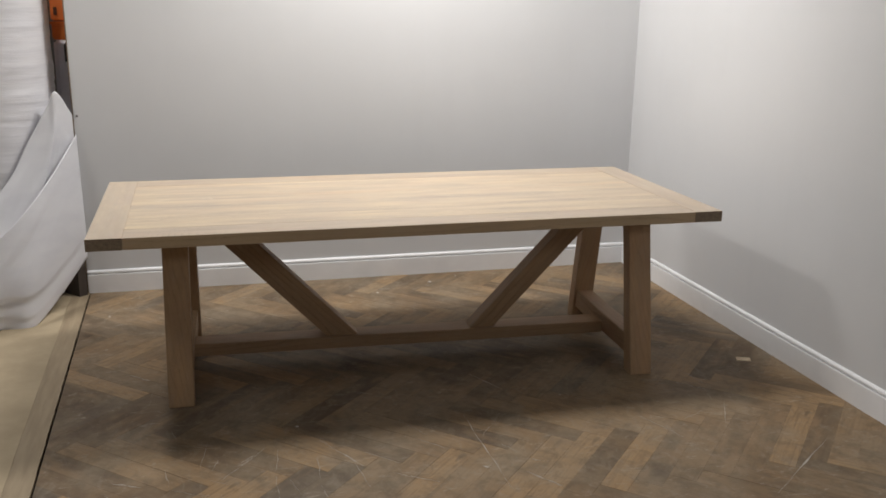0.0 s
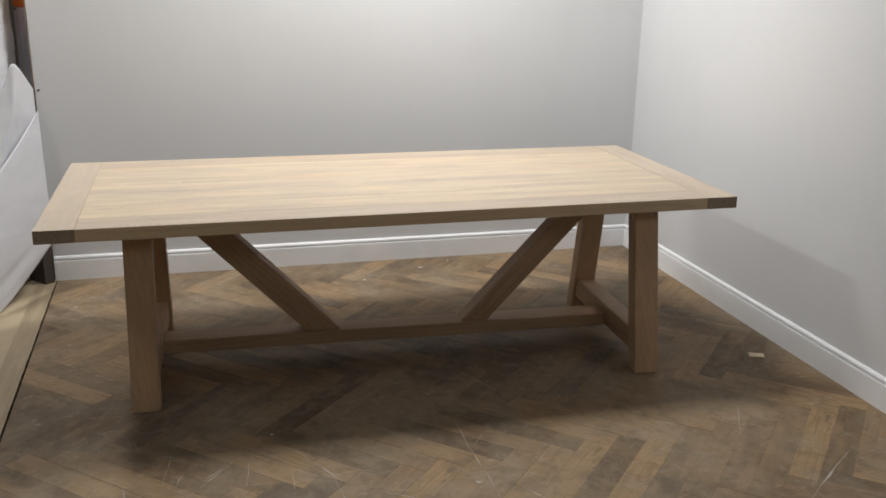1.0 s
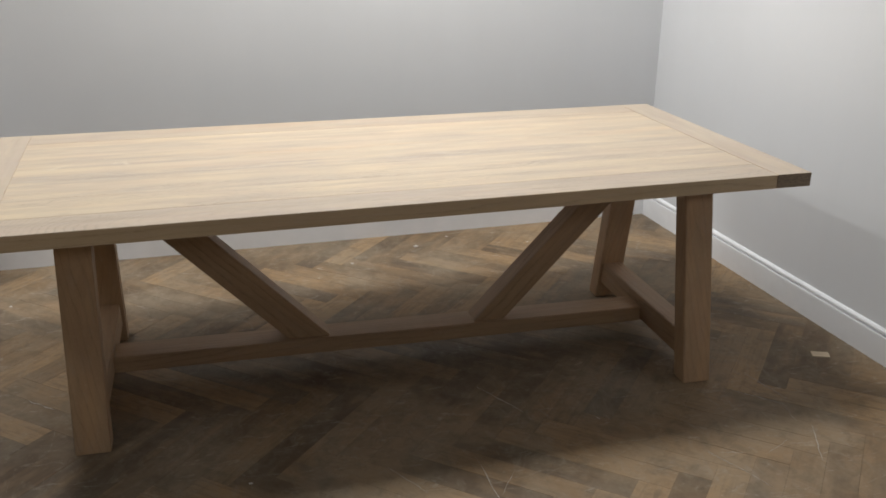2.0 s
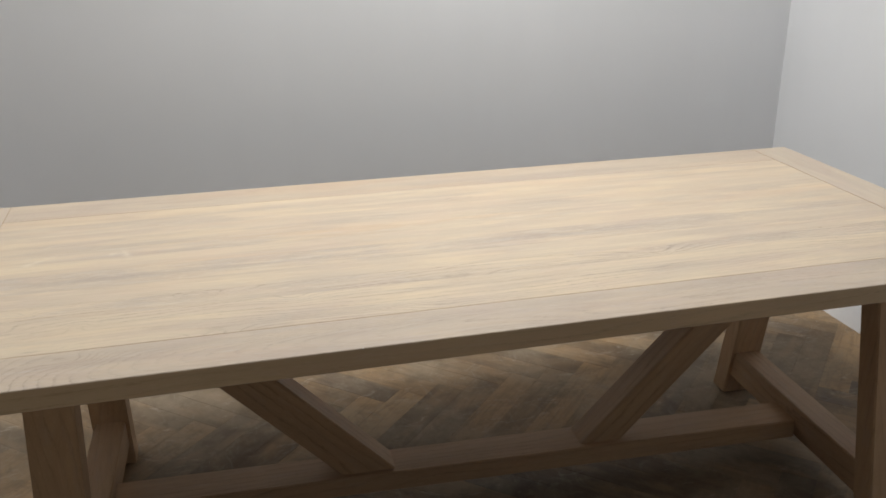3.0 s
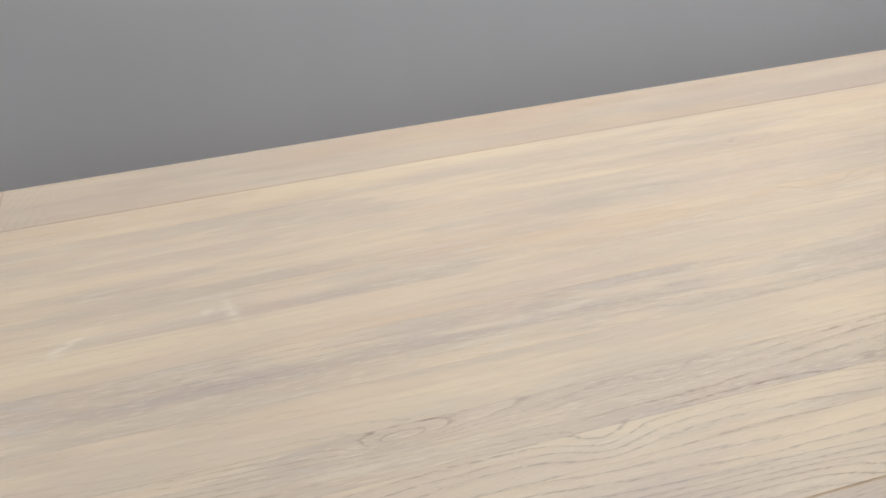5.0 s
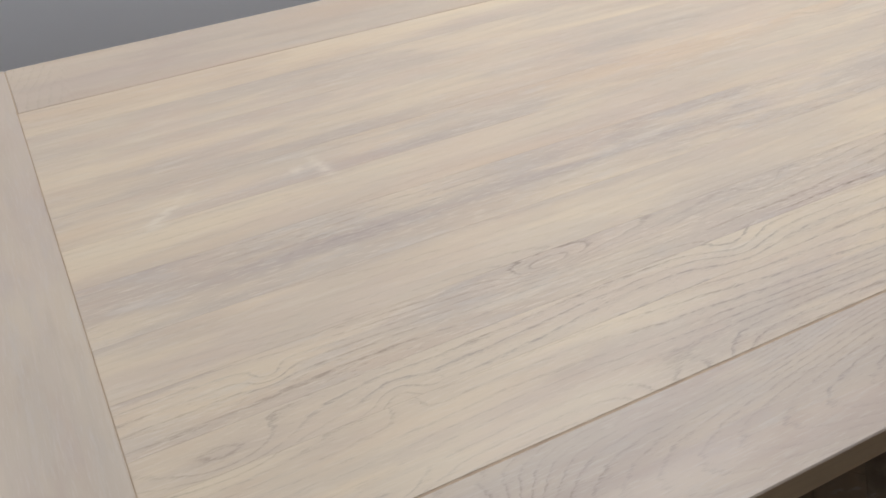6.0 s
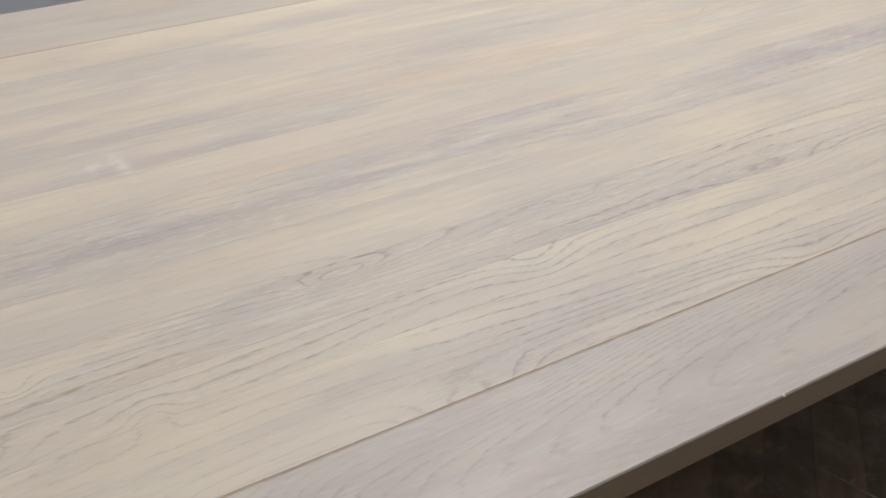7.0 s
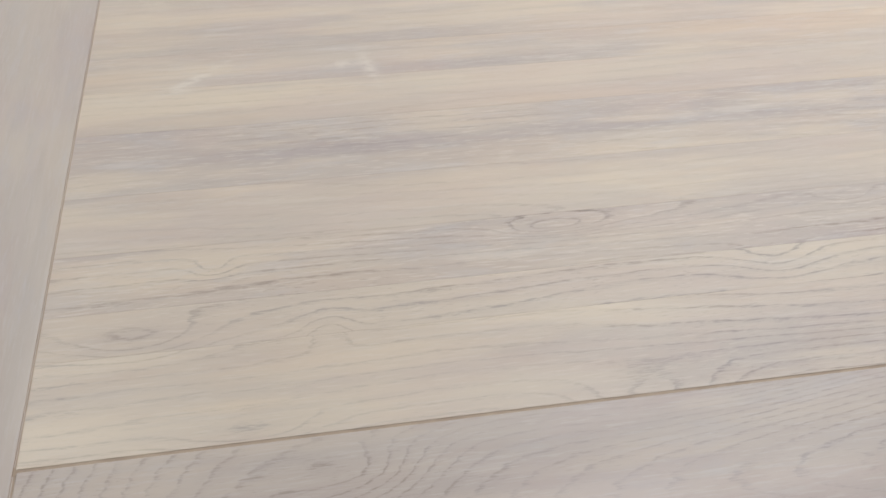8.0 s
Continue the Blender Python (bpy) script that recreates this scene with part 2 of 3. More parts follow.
def floor_wood(name, joined=False):
    """Worn smoked oak parquet; the tone goes from plank to plank."""
    n = Net(name)
    p = n.coord()
    r = n.island() if joined else n.chance()
    q = n.xyz(p)
    shift = n.math("MULTIPLY", r, 31.0)
    # grain along the plank's own long side, local x
    grain = n.noise(n.join(n.math("MULTIPLY", q[0], 5.0), n.math("MULTIPLY", q[1], 60.0), shift), 1.0, 4.0, 0.6, 0.6)
    fine = n.noise(n.join(n.math("MULTIPLY", q[0], 22.0), n.math("MULTIPLY", q[1], 420.0), shift), 1.0, 2.0, 0.6)
    cloud = n.noise(n.join(n.math("MULTIPLY", q[0], 4.0), n.math("MULTIPLY", q[1], 14.0), shift), 1.0, 3.0)
    split = n.math("FRACT", n.math("MULTIPLY", r, 17.0))
    base = n.mix(n.ramp(r, 0.0, 1.0), (0.115, 0.080, 0.054), (0.255, 0.175, 0.106))
    base = n.mix(n.math("MULTIPLY", n.ramp(split, 0.62, 0.92), 0.85), base, (0.37, 0.245, 0.137))
    base = n.mix(n.math("MULTIPLY", n.ramp(split, 0.28, 0.06), 0.60), base, (0.135, 0.112, 0.094))
    base = n.mix(n.math("MULTIPLY", n.ramp(grain, 0.42, 0.72), 0.45), base, (0.095, 0.064, 0.042))
    base = n.mix(n.math("MULTIPLY", n.ramp(fine, 0.55, 0.75), 0.25), base, (0.085, 0.059, 0.040))
    base = n.mix(n.math("MULTIPLY", n.ramp(cloud, 0.45, 0.70), 0.55), base, (0.32, 0.215, 0.128))
    knot = n.noise(n.join(n.math("MULTIPLY", q[0], 9.0), n.math("MULTIPLY", q[1], 22.0), n.math("ADD", shift, 4.0)), 1.0, 1.0)
    base = n.mix(n.math("MULTIPLY", n.ramp(knot, 0.74, 0.82), 0.55), base, (0.07, 0.048, 0.034))
    # dust and scuffs lie across the planks
    w = n.t.nodes.new("ShaderNodeNewGeometry").outputs["Position"]
    dust = n.noise(w, 2.6, 6.0, 0.66, 0.4)
    base = n.mix(n.math("MULTIPLY", n.ramp(dust, 0.38, 0.66), 0.62), base, (0.285, 0.234, 0.178))
    grime = n.noise(w, 5.5, 5.0, 0.65)
    base = n.mix(n.math("MULTIPLY", n.ramp(grime, 0.50, 0.70), 0.36), base, (0.105, 0.080, 0.060))
    stain = n.noise(w, 1.3, 4.0, 0.6, 0.8)
    base = n.mix(n.math("MULTIPLY", n.ramp(stain, 0.50, 0.68), 0.35), base, (0.33, 0.222, 0.13))
    wipe = n.noise(n.vec("MULTIPLY", w, (14.0, 7.0, 1.0)), 1.0, 6.0, 0.7, 2.0)
    base = n.mix(n.math("MULTIPLY", n.ramp(wipe, 0.50, 0.74), 0.42), base, (0.31, 0.268, 0.222))
    scuff = n.noise(n.vec("MULTIPLY", w, (9.0, 26.0, 1.0)), 1.0, 5.0, 0.7, 1.2)
    base = n.mix(n.math("MULTIPLY", n.ramp(scuff, 0.56, 0.74), 0.48), base, (0.43, 0.385, 0.335))
    line = n.noise(n.vec("MULTIPLY", w, (70.0, 6.0, 1.0)), 1.0, 3.0, 0.6, 0.8)
    base = n.mix(n.math("MULTIPLY", n.ramp(line, 0.70, 0.78), 0.35), base, (0.38, 0.34, 0.30))
    blot = n.noise(w, 13.0, 7.0, 0.72, 0.5)
    base = n.mix(n.math("MULTIPLY", n.ramp(blot, 0.46, 0.66), 0.34), base, (0.10, 0.075, 0.054))
    slant = n.noise(n.join(n.vec("DOT_PRODUCT", w, (5.0, 4.0, 0)), n.vec("DOT_PRODUCT", w, (-55.0, 70.0, 0)), 0.0), 1.0, 3.0, 0.6, 0.6)
    base = n.mix(n.math("MULTIPLY", n.ramp(slant, 0.70, 0.78), 0.30), base, (0.38, 0.34, 0.30))
    base = n.mix(1.0, base, (0.965, 0.955, 0.900), "MULTIPLY")
    rough = n.math("ADD", 0.42, n.math("MULTIPLY", dust, 0.30))
    height = n.math("ADD", n.math("MULTIPLY", grain, -0.6), n.math("MULTIPLY", fine, -0.5))
    return n.done(base, rough, height, 0.14, 0.001, 0.20)


parquet = floor_wood("parquet")
parquet_rest = floor_wood("parquet_far", True)


def plain(name, a, b, scale, rough=0.6, bump=0.1, grain=600.0, spec=0.3, stretch=(1, 1, 1)):
    """Two close tones in cloudy patches with a fine grain."""
    n = Net(name)
    p = n.vec("MULTIPLY", n.coord(), stretch)
    cloud = n.noise(p, scale, 5.0, 0.6)
    fine = n.noise(p, grain, 2.0)
    return n.done(n.mix(n.ramp(cloud, 0.3, 0.7), a, b), rough, n.math("ADD", n.math("MULTIPLY", fine, 0.6), cloud), bump, 0.002, spec)


def wall_paint():
    n = Net("wall_paint")
    p = n.coord()
    cloud = n.noise(p, 1.1, 4.0, 0.55)
    roll = n.noise(n.vec("MULTIPLY", p, (1, 1, 0.35)), 300.0, 3.0, 0.6)
    streak = n.noise(n.vec("MULTIPLY", p, (9, 9, 0.6)), 1.0, 3.0)
    col = n.mix(n.ramp(cloud, 0.3, 0.7), (0.632, 0.642, 0.660), (0.664, 0.674, 0.694))
    col = n.mix(n.math("MULTIPLY", n.ramp(streak, 0.45, 0.75), 0.12), col, (0.600, 0.610, 0.628))
    return n.done(col, 0.72, roll, 0.10, 0.001, 0.25)


paint = wall_paint()
gloss_white = plain("gloss_white", (0.87, 0.885, 0.915), (0.82, 0.835, 0.865), 6.0, 0.35, 0.04, 200.0, 0.45)
concrete = plain("concrete", (0.47, 0.385, 0.265), (0.375, 0.305, 0.208), 3.5, 0.75, 0.2, 250.0)
strip_mat = plain("edge_strip", (0.37, 0.295, 0.20), (0.285, 0.225, 0.152), 5.0, 0.6, 0.1, 300.0, 0.3, (6, 0.6, 1))
gap_mat = plain("dark_gap", (0.010, 0.008, 0.007), (0.025, 0.020, 0.016), 40.0, 0.95, 0.1, 600.0, 0.02)
joint_mat = plain("parquet_joint", (0.20, 0.15, 0.108), (0.13, 0.097, 0.070), 30.0, 0.9, 0.1, 600.0, 0.1)
joint_oak = plain("oak_joint", (0.42, 0.325, 0.225), (0.33, 0.25, 0.175), 30.0, 0.8, 0.1, 300.0, 0.1)
raw_mat = plain("raw_edge", (0.30, 0.23, 0.16), (0.20, 0.15, 0.105), 14.0, 0.85, 0.3, 120.0)
post_mat = plain("dark_post", (0.075, 0.060, 0.052), (0.055, 0.045, 0.040), 8.0, 0.6, 0.1, 200.0, 0.3, (8, 8, 0.6))
orange_mat = plain("orange_plastic", (0.62, 0.17, 0.035), (0.52, 0.13, 0.03), 5.0, 0.45)
orange_dark = plain("slot_shade", (0.10, 0.03, 0.012), (0.06, 0.02, 0.01), 5.0, 0.7)
wrap_mat = plain("grey_wrap", (0.88, 0.88, 0.92), (0.78, 0.78, 0.83), 5.0, 0.4, 0.4, 60.0, 0.4)
black_mat = plain("black_plastic", (0.015, 0.015, 0.02), (0.03, 0.03, 0.035), 9.0, 0.5)
card_mat = plain("cardboard", (0.64, 0.53, 0.39), (0.56, 0.46, 0.33), 20.0, 0.8)
chip_mat = plain("white_chip", (0.60, 0.57, 0.53), (0.48, 0.45, 0.42), 60.0, 0.7)
steel_mat = plain("dark_steel", (0.10, 0.085, 0.075), (0.06, 0.05, 0.045), 90.0, 0.5)
hall_mat = plain("hall_wall", (0.24, 0.235, 0.23), (0.19, 0.185, 0.18), 0.8, 0.8)
roof_mat = plain("hall_roof", (0.28, 0.28, 0.28), (0.22, 0.22, 0.22), 0.6, 0.8)


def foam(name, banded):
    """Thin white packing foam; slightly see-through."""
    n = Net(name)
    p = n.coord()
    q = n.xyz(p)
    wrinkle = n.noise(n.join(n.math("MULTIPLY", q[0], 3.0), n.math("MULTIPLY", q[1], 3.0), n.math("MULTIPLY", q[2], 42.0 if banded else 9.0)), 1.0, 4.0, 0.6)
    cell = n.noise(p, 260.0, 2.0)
    # same foam; weaker light on the roll is put into its darker colour
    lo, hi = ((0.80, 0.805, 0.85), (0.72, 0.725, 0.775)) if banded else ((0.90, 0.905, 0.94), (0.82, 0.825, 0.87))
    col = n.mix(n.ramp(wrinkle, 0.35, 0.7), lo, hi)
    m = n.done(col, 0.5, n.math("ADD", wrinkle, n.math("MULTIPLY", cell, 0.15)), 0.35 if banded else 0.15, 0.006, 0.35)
    if not banded:
        thin = n.t.nodes.new("ShaderNodeBsdfTranslucent")
        thin.inputs[0].default_value = (0.86, 0.865, 0.89, 1)
        both = n.t.nodes.new("ShaderNodeMixShader")
        both.inputs[0].default_value = 0.35
        out = n.t.nodes["Material Output"]
        n.t.links.new(n.b.outputs[0], both.inputs[1])
        n.t.links.new(thin.outputs[0], both.inputs[2])
        n.t.links.new(both.outputs[0], out.inputs[0])
    return m


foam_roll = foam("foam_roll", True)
foam_sheet = foam("foam_sheet", False)


# ---- building helpers ----
def mesh_of(name, bm, material, smooth=False):
    me = bpy.data.meshes.new(name)
    bmesh.ops.recalc_face_normals(bm, faces=bm.faces)
    bm.to_mesh(me)
    bm.free()
    me.materials.append(material)
    if smooth:
        for f in me.polygons:
            f.use_smooth = True
    return me


def part(name, bm, material, parent=None, label="", smooth=False):
    ob = new(name, mesh_of(name, bm, material, smooth))
    if parent is not None:
        ob.parent = parent
    if label:
        ob["label"] = label
    return ob


def box(x0, x1, y0, y1, z0, z1, bevel=0.0, seg=2):
    bm = bmesh.new()
    bmesh.ops.create_cube(bm, size=1)
    for v in bm.verts:
        v.co = Vector(((x0 + x1) / 2 + v.co.x * (x1 - x0), (y0 + y1) / 2 + v.co.y * (y1 - y0), (z0 + z1) / 2 + v.co.z * (z1 - z0)))
    if bevel:
        bmesh.ops.bevel(bm, geom=bm.edges[:], offset=bevel, segments=seg, affect="EDGES")
    return bm


def loft(low, high, bevel=0.0):
    """A solid between two quads given as four corners each."""
    bm = bmesh.new()
    a, b = [bm.verts.new(c) for c in low], [bm.verts.new(c) for c in high]
    bm.faces.new(a[::-1])
    bm.faces.new(b)
    for i in range(4):
        bm.faces.new((a[i], a[(i + 1) % 4], b[(i + 1) % 4], b[i]))
    bmesh.ops.recalc_face_normals(bm, faces=bm.faces)
    if bevel:
        bmesh.ops.bevel(bm, geom=bm.edges[:], offset=bevel, segments=2, affect="EDGES")
    return bm


def prism(points, z0, z1):
    """An upright solid over a flat outline."""
    bm = bmesh.new()
    a, b = [bm.verts.new((x, y, z0)) for x, y in points], [bm.verts.new((x, y, z1)) for x, y in points]
    bm.faces.new(a[::-1])
    bm.faces.new(b)
    k = len(points)
    for i in range(k):
        bm.faces.new((a[i], a[(i + 1) % k], b[(i + 1) % k], b[i]))
    return bm


def run(profile, p0, p1):
    """A moulding: the profile (out, up) run along the floor from p0 to p1, out to the left of the way."""
    bm = bmesh.new()
    d = Vector((p1[0] - p0[0], p1[1] - p0[1], 0)).normalized()
    side = Vector((-d.y, d.x, 0))
    ends = [[bm.verts.new(Vector((*p, 0)) + side * o + Vector((0, 0, u))) for o, u in profile] for p in (p0, p1)]
    k = len(profile)
    for i in range(k):
        bm.faces.new((ends[0][i], ends[0][(i + 1) % k], ends[1][(i + 1) % k], ends[1][i]))
    bm.faces.new(ends[0][::-1])
    bm.faces.new(ends[1])
    return bm


# ---- room ----
CORNER = (3.102, 1.828)          # where the two painted walls meet
FRONT = (3.142, -6.0)            # the side wall runs on past the camera
WALL_LEFT = -0.224
WALL_H = 2.35

wall_back = part("wall_back", box(WALL_LEFT, CORNER[0] + 0.12, CORNER[1], CORNER[1] + 0.11, 0, WALL_H, 0.003), paint)
tagged(wall_back, "plain warm grey painted partition wall", "wall", kind="structure")
wall_side = part("wall_side", prism([CORNER, (CORNER[0] + 0.12, CORNER[1]), (FRONT[0] + 0.12, FRONT[1]), FRONT], 0, WALL_H), paint)
tagged(wall_side, "plain warm grey painted side wall", "wall", kind="structure")

raw_end = part("trim_wall_end", box(WALL_LEFT - 0.006, WALL_LEFT - 0.0005, CORNER[1] + 0.002, CORNER[1] + 0.108, 0.0, WALL_H - 0.01, 0.001), raw_mat)
tagged(raw_end, "raw brown board edge at the partition's end", "trim", kind="structure")

SKIRT = [(0, 0), (0.016, 0), (0.016, 0.103), (0.0150, 0.1065), (0.0145, 0.1085), (0.0030, 0.1090), (0.0025, 0.1140), (0.0125, 0.1155), (0.0118, 0.1240), (0.0070, 0.1300), (0.003, 0.1325), (0, 0.1330)]
skirt_back = part("baseboard_back", run(SKIRT, (CORNER[0] - 0.002, CORNER[1] - 0.001), (WALL_LEFT + 0.004, CORNER[1] - 0.001)), gloss_white)
tagged(skirt_back, "white gloss baseboard with grooved top edge", "baseboard", kind="structure")
skirt_side = part("baseboard_side", run(SKIRT, (FRONT[0] - 0.001, FRONT[1]), (CORNER[0] - 0.001, CORNER[1] - 0.019)), gloss_white)
tagged(skirt_side, "white gloss baseboard with grooved top edge", "baseboard", kind="structure")

# hall round the corner; unseen walls and ceiling are added to limit stray light
hall_floor = part("ground", prism([(-6, -7), (8, -7), (8, 8), (-6, 8)], -0.2, -0.012), concrete)
tagged(hall_floor, "dusty tan concrete floor slab", "floor", kind="structure")
for nm, b in (("wall_hall_left", (-6.1, -6, -7, 8, 0, 5)), ("wall_hall_right", (8, 8.1, -7, 8, 0, 5)), ("wall_hall_far", (-6, 8, 8, 8.1, 0, 5)), ("wall_hall_near", (-6, 8, -7.1, -7, 0, 5))):
    tagged(part(nm, box(*b), hall_mat), "unseen plain grey wall added to close the hall", "wall", kind="structure")
tagged(part("ceiling", box(-6.1, 8.1, -7.1, 8.1, 5.0, 5.1), roof_mat), "unseen plain grey ceiling added to close the hall", "ceiling", kind="structure")

# edge strip and gap beside the parquet
EDGE0, EDGE1 = (-0.2165, 1.822), (-0.118, -5.0)      # the parquet's open edge


def edge_x(y, off=0.0):
    f = (y - EDGE0[1]) / (EDGE1[1] - EDGE0[1])
    return EDGE0[0] + f * (EDGE1[0] - EDGE0[0]) + off


slab = part("floor_slab", prism([(-6, -5), (edge_x(-5, -0.098), -5), (edge_x(1.95, -0.098), 1.95), (edge_x(1.95, -0.098), 8), (-6, 8)], -0.012, -0.002), concrete)
tagged(slab, "dusty tan concrete floor with faint stains", "floor", kind="structure")
worn = [(edge_x(y, -0.001 - 0.0035 * abs(noise.noise((y * 23, 1.5, 0))) - 0.002 * abs(noise.noise((y * 90, 4.5, 0)))), y) for y in (-5 + 6.95 * k / 420 for k in range(421))]
strip = part("trim_strip", prism(worn + [(edge_x(1.95, -0.096), 1.95), (edge_x(-5, -0.096), -5)], -0.012, 0.001), strip_mat)
tagged(strip, "worn brown timber edging strip along the parquet", "trim", kind="structure")
gap = part("floor_gap", prism([(edge_x(-5, -0.012), -5), (edge_x(-5, 0.004), -5), (edge_x(1.80, 0.004), 1.80), (edge_x(1.80, -0.012), 1.80)], -0.012, -0.008), gap_mat)
tagged(gap, "dark gap along the parquet edge", "gap", kind="structure")

# ---- the table ----
TX, TY, TZ, TH = 2.668, 1.140, 0.770, 0.0470
table = tagged(new("dining_table"), "pale limed oak trestle dining table standing on the parquet", "table")
UND = TZ - TH


def member(name, bm, mat, label="", smooth=False):
    return part(name, bm, mat, table, label, smooth)


END = 0.131
for x0, x1, sgn in ((0.0, END, 1), (TX - END, TX, -1)):
    b = member("end_board", box(x0, x1, 0, TY, UND, TZ, 0.0010), oak_end, "full-width end board with darker end grain")
    b.color = (0.45, 0.25, 0.3, 1)
    b.data.materials.append(oak_end_grain)
    b.data.materials.append(oak_cross)
    for f in b.data.polygons:
        if abs(f.normal.y) > 0.9:
            f.material_index = 1
        elif abs(f.normal.x) > 0.9:
            f.material_index = 2
for y0, y1 in ((0.0, 0.1418), (0.9962, TY)):
    b = member("edge_board", box(END + 0.0009, TX - END - 0.0009, y0 + 0.0004, y1 - (0.0018 if y0 < 0.5 else 0.0), UND, TZ, 0.0016, 1), oak_rail, "greyer long edge board")
    b.color = (0.5, 0.9, 0.2, 1) if y0 < 0.5 else (0.0, 0.3, 1.0, 1)
    b.data.materials.append(oak_edge)
    for f in b.data.polygons:
        if abs(f.normal.y) > 0.8 and abs(f.center.y - 0.57) > 0.55:
            f.material_index = 1
# boards of the field: far edge, tone from cream to grey, strength of figure, warmth
BOARDS = ((0.247, 0.05, 1.0, 0.1), (0.300, 0.25, 0.95, 0.1), (0.377, 0.85, 1.35, 0.0), (0.462, 0.20, 0.40, 0.1), (0.566, 1.0, 0.50, 0.0),
          (0.645, 0.15, 0.30, 0.6), (0.716, 0.75, 0.15, 0.9), (0.842, 0.45, 0.20, 0.3), (0.925, 0.40, 0.20, 0.2), (0.9960, 0.10, 0.25, 0.6))
near = 0.1420
for y in (0.1405, 0.9975):
    member("joint_strip", box(END - 0.002, TX - END + 0.002, y - 0.004, y + 0.004, UND + 0.004, TZ - 0.0008), joint_oak, "brown shaded joint")
for x in (END, TX - END):
    member("joint_strip", box(x - 0.003, x + 0.003, 0.003, TY - 0.003, UND + 0.005, TZ - 0.0011), joint_oak, "brown shaded joint")
for far, tone, figure, warmth in BOARDS:
    b = member("field_board", box(END + 0.0012, TX - END - 0.0012, near, far, UND + 0.002, TZ - 0.0003, 0.00018, 1), oak_top)
    b.color = (tone, figure, warmth, 1)
    near = far

# the trestle stands square in itself, turned a little under the top
BASE = Matrix.Translation((TX / 2 + 0.0144, TY / 2 - 0.0513, 0)) @ Matrix.Rotation(-0.0450, 4, "Z") @ Matrix.Translation((-TX / 2, -TY / 2, 0))


def trestle(name, bm, mat, label=""):
    bm.transform(BASE)
    return member(name, bm, mat, label)


LEG_X, LEG_W, LEG_D = 0.2596, 0.1039, 0.0741
FOOT, HEAD = 0.1374, 0.2728        # how far the leg's outer face stands in at the floor and at the top
for x0 in (LEG_X, TX - LEG_X - LEG_W):
    x1 = x0 + LEG_W
    for lo, hi in ((FOOT, HEAD), (TY - FOOT - LEG_D, TY - HEAD - LEG_D)):
        low = [(x0, lo, 0), (x1, lo, 0), (x1, lo + LEG_D, 0), (x0, lo + LEG_D, 0)]
        high = [(x0, hi, UND), (x1, hi, UND), (x1, hi + LEG_D, UND), (x0, hi + LEG_D, UND)]
        trestle("leg", loft(low, high, 0.003), oak_leg)
    low = [(x0 + 0.010, 0.205, 0.074), (x1 - 0.010, 0.205, 0.074), (x1 - 0.010, TY - 0.205, 0.074), (x0 + 0.010, TY - 0.205, 0.074)]
    trestle("cross_rail", loft(low, [(x, y, 0.168) for x, y, _ in low], 0.003), oak_cross)
BAR_Y0, BAR_Y1, BAR_Z0, BAR_Z1 = 0.530, 0.645, 0.068, 0.126
SLANT_Y0, SLANT_Y1 = 0.548, 0.638
trestle("stretcher", box(LEG_X + LEG_W - 0.012, TX - LEG_X - LEG_W + 0.012, BAR_Y0, BAR_Y1, BAR_Z0, BAR_Z1, 0.003), oak_bar)


def brace(xb, xt, w):
    """A slanting brace from the stretcher's top at xb to the underside of the top at xt, w wide along the stretcher."""
    zb, zt = BAR_Z1 - 0.002, UND
    low = [(xb - w / 2, SLANT_Y0, zb), (xb + w / 2, SLANT_Y0, zb), (xb + w / 2, SLANT_Y1, zb), (xb - w / 2, SLANT_Y1, zb)]
    high = [(xt - w / 2, SLANT_Y0, zt), (xt + w / 2, SLANT_Y0, zt), (xt + w / 2, SLANT_Y1, zt), (xt - w / 2, SLANT_Y1, zt)]
    mid = Vector(((xb + xt) / 2, (SLANT_Y0 + SLANT_Y1) / 2, (zb + zt) / 2))
    turn = Matrix.Rotation(math.atan2(zt - zb, xt - xb), 4, "Y")
    bm = loft(low, high, 0.003)
    m = Matrix.Translation(mid) @ turn.inverted()
    bm.transform(m.inverted())
    ob = member("brace", bm, oak_bar)
    ob.matrix_basis = BASE @ m
    return ob


brace(1.026, 0.440, 0.148)
brace(1.698, 2.254, 0.120)

# ---- packing stuff beyond the wall's end ----
RC, RR = Vector((-0.645, 1.990, 0)), 0.320


def roll_body():
    bm = bmesh.new()
    rings = []
    for i in range(121):
        z = -0.002 + 1.675 * i / 120
        ring = []
        for k in range(72):
            a = 2 * math.pi * k / 72
            r = RR + 0.004 * noise.noise((math.cos(a) * 1.5, math.sin(a) * 1.5, z * 34)) + 0.006 * noise.noise((math.cos(a) * 2, math.sin(a) * 2, z * 9)) - 0.003
            ring.append(bm.verts.new((RC.x + r * math.cos(a), RC.y + r * math.sin(a), z)))
        rings.append(ring)
    for a, b in zip(rings, rings[1:]):
        for k in range(72):
            bm.faces.new((a[k], a[(k + 1) % 72], b[(k + 1) % 72], b[k]))
    bm.faces.new(rings[0][::-1])
    bm.faces.new(rings[-1])
    return bm


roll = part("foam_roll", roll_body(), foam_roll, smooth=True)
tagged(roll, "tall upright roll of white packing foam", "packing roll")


def along_line(points, u):
    """The place at u, 0 to 1, on a smooth line through the points."""
    k = u * (len(points) - 1)
    i = min(int(k), len(points) - 2)
    f = k - i
    p = [Vector(points[max(0, min(len(points) - 1, i + d))]) for d in (-1, 0, 1, 2)]
    return 0.5 * (2 * p[1] + (p[2] - p[0]) * f + (2 * p[0] - 5 * p[1] + 4 * p[2] - p[3]) * f * f + (3 * p[1] - p[0] - 3 * p[2] + p[3]) * f ** 3)


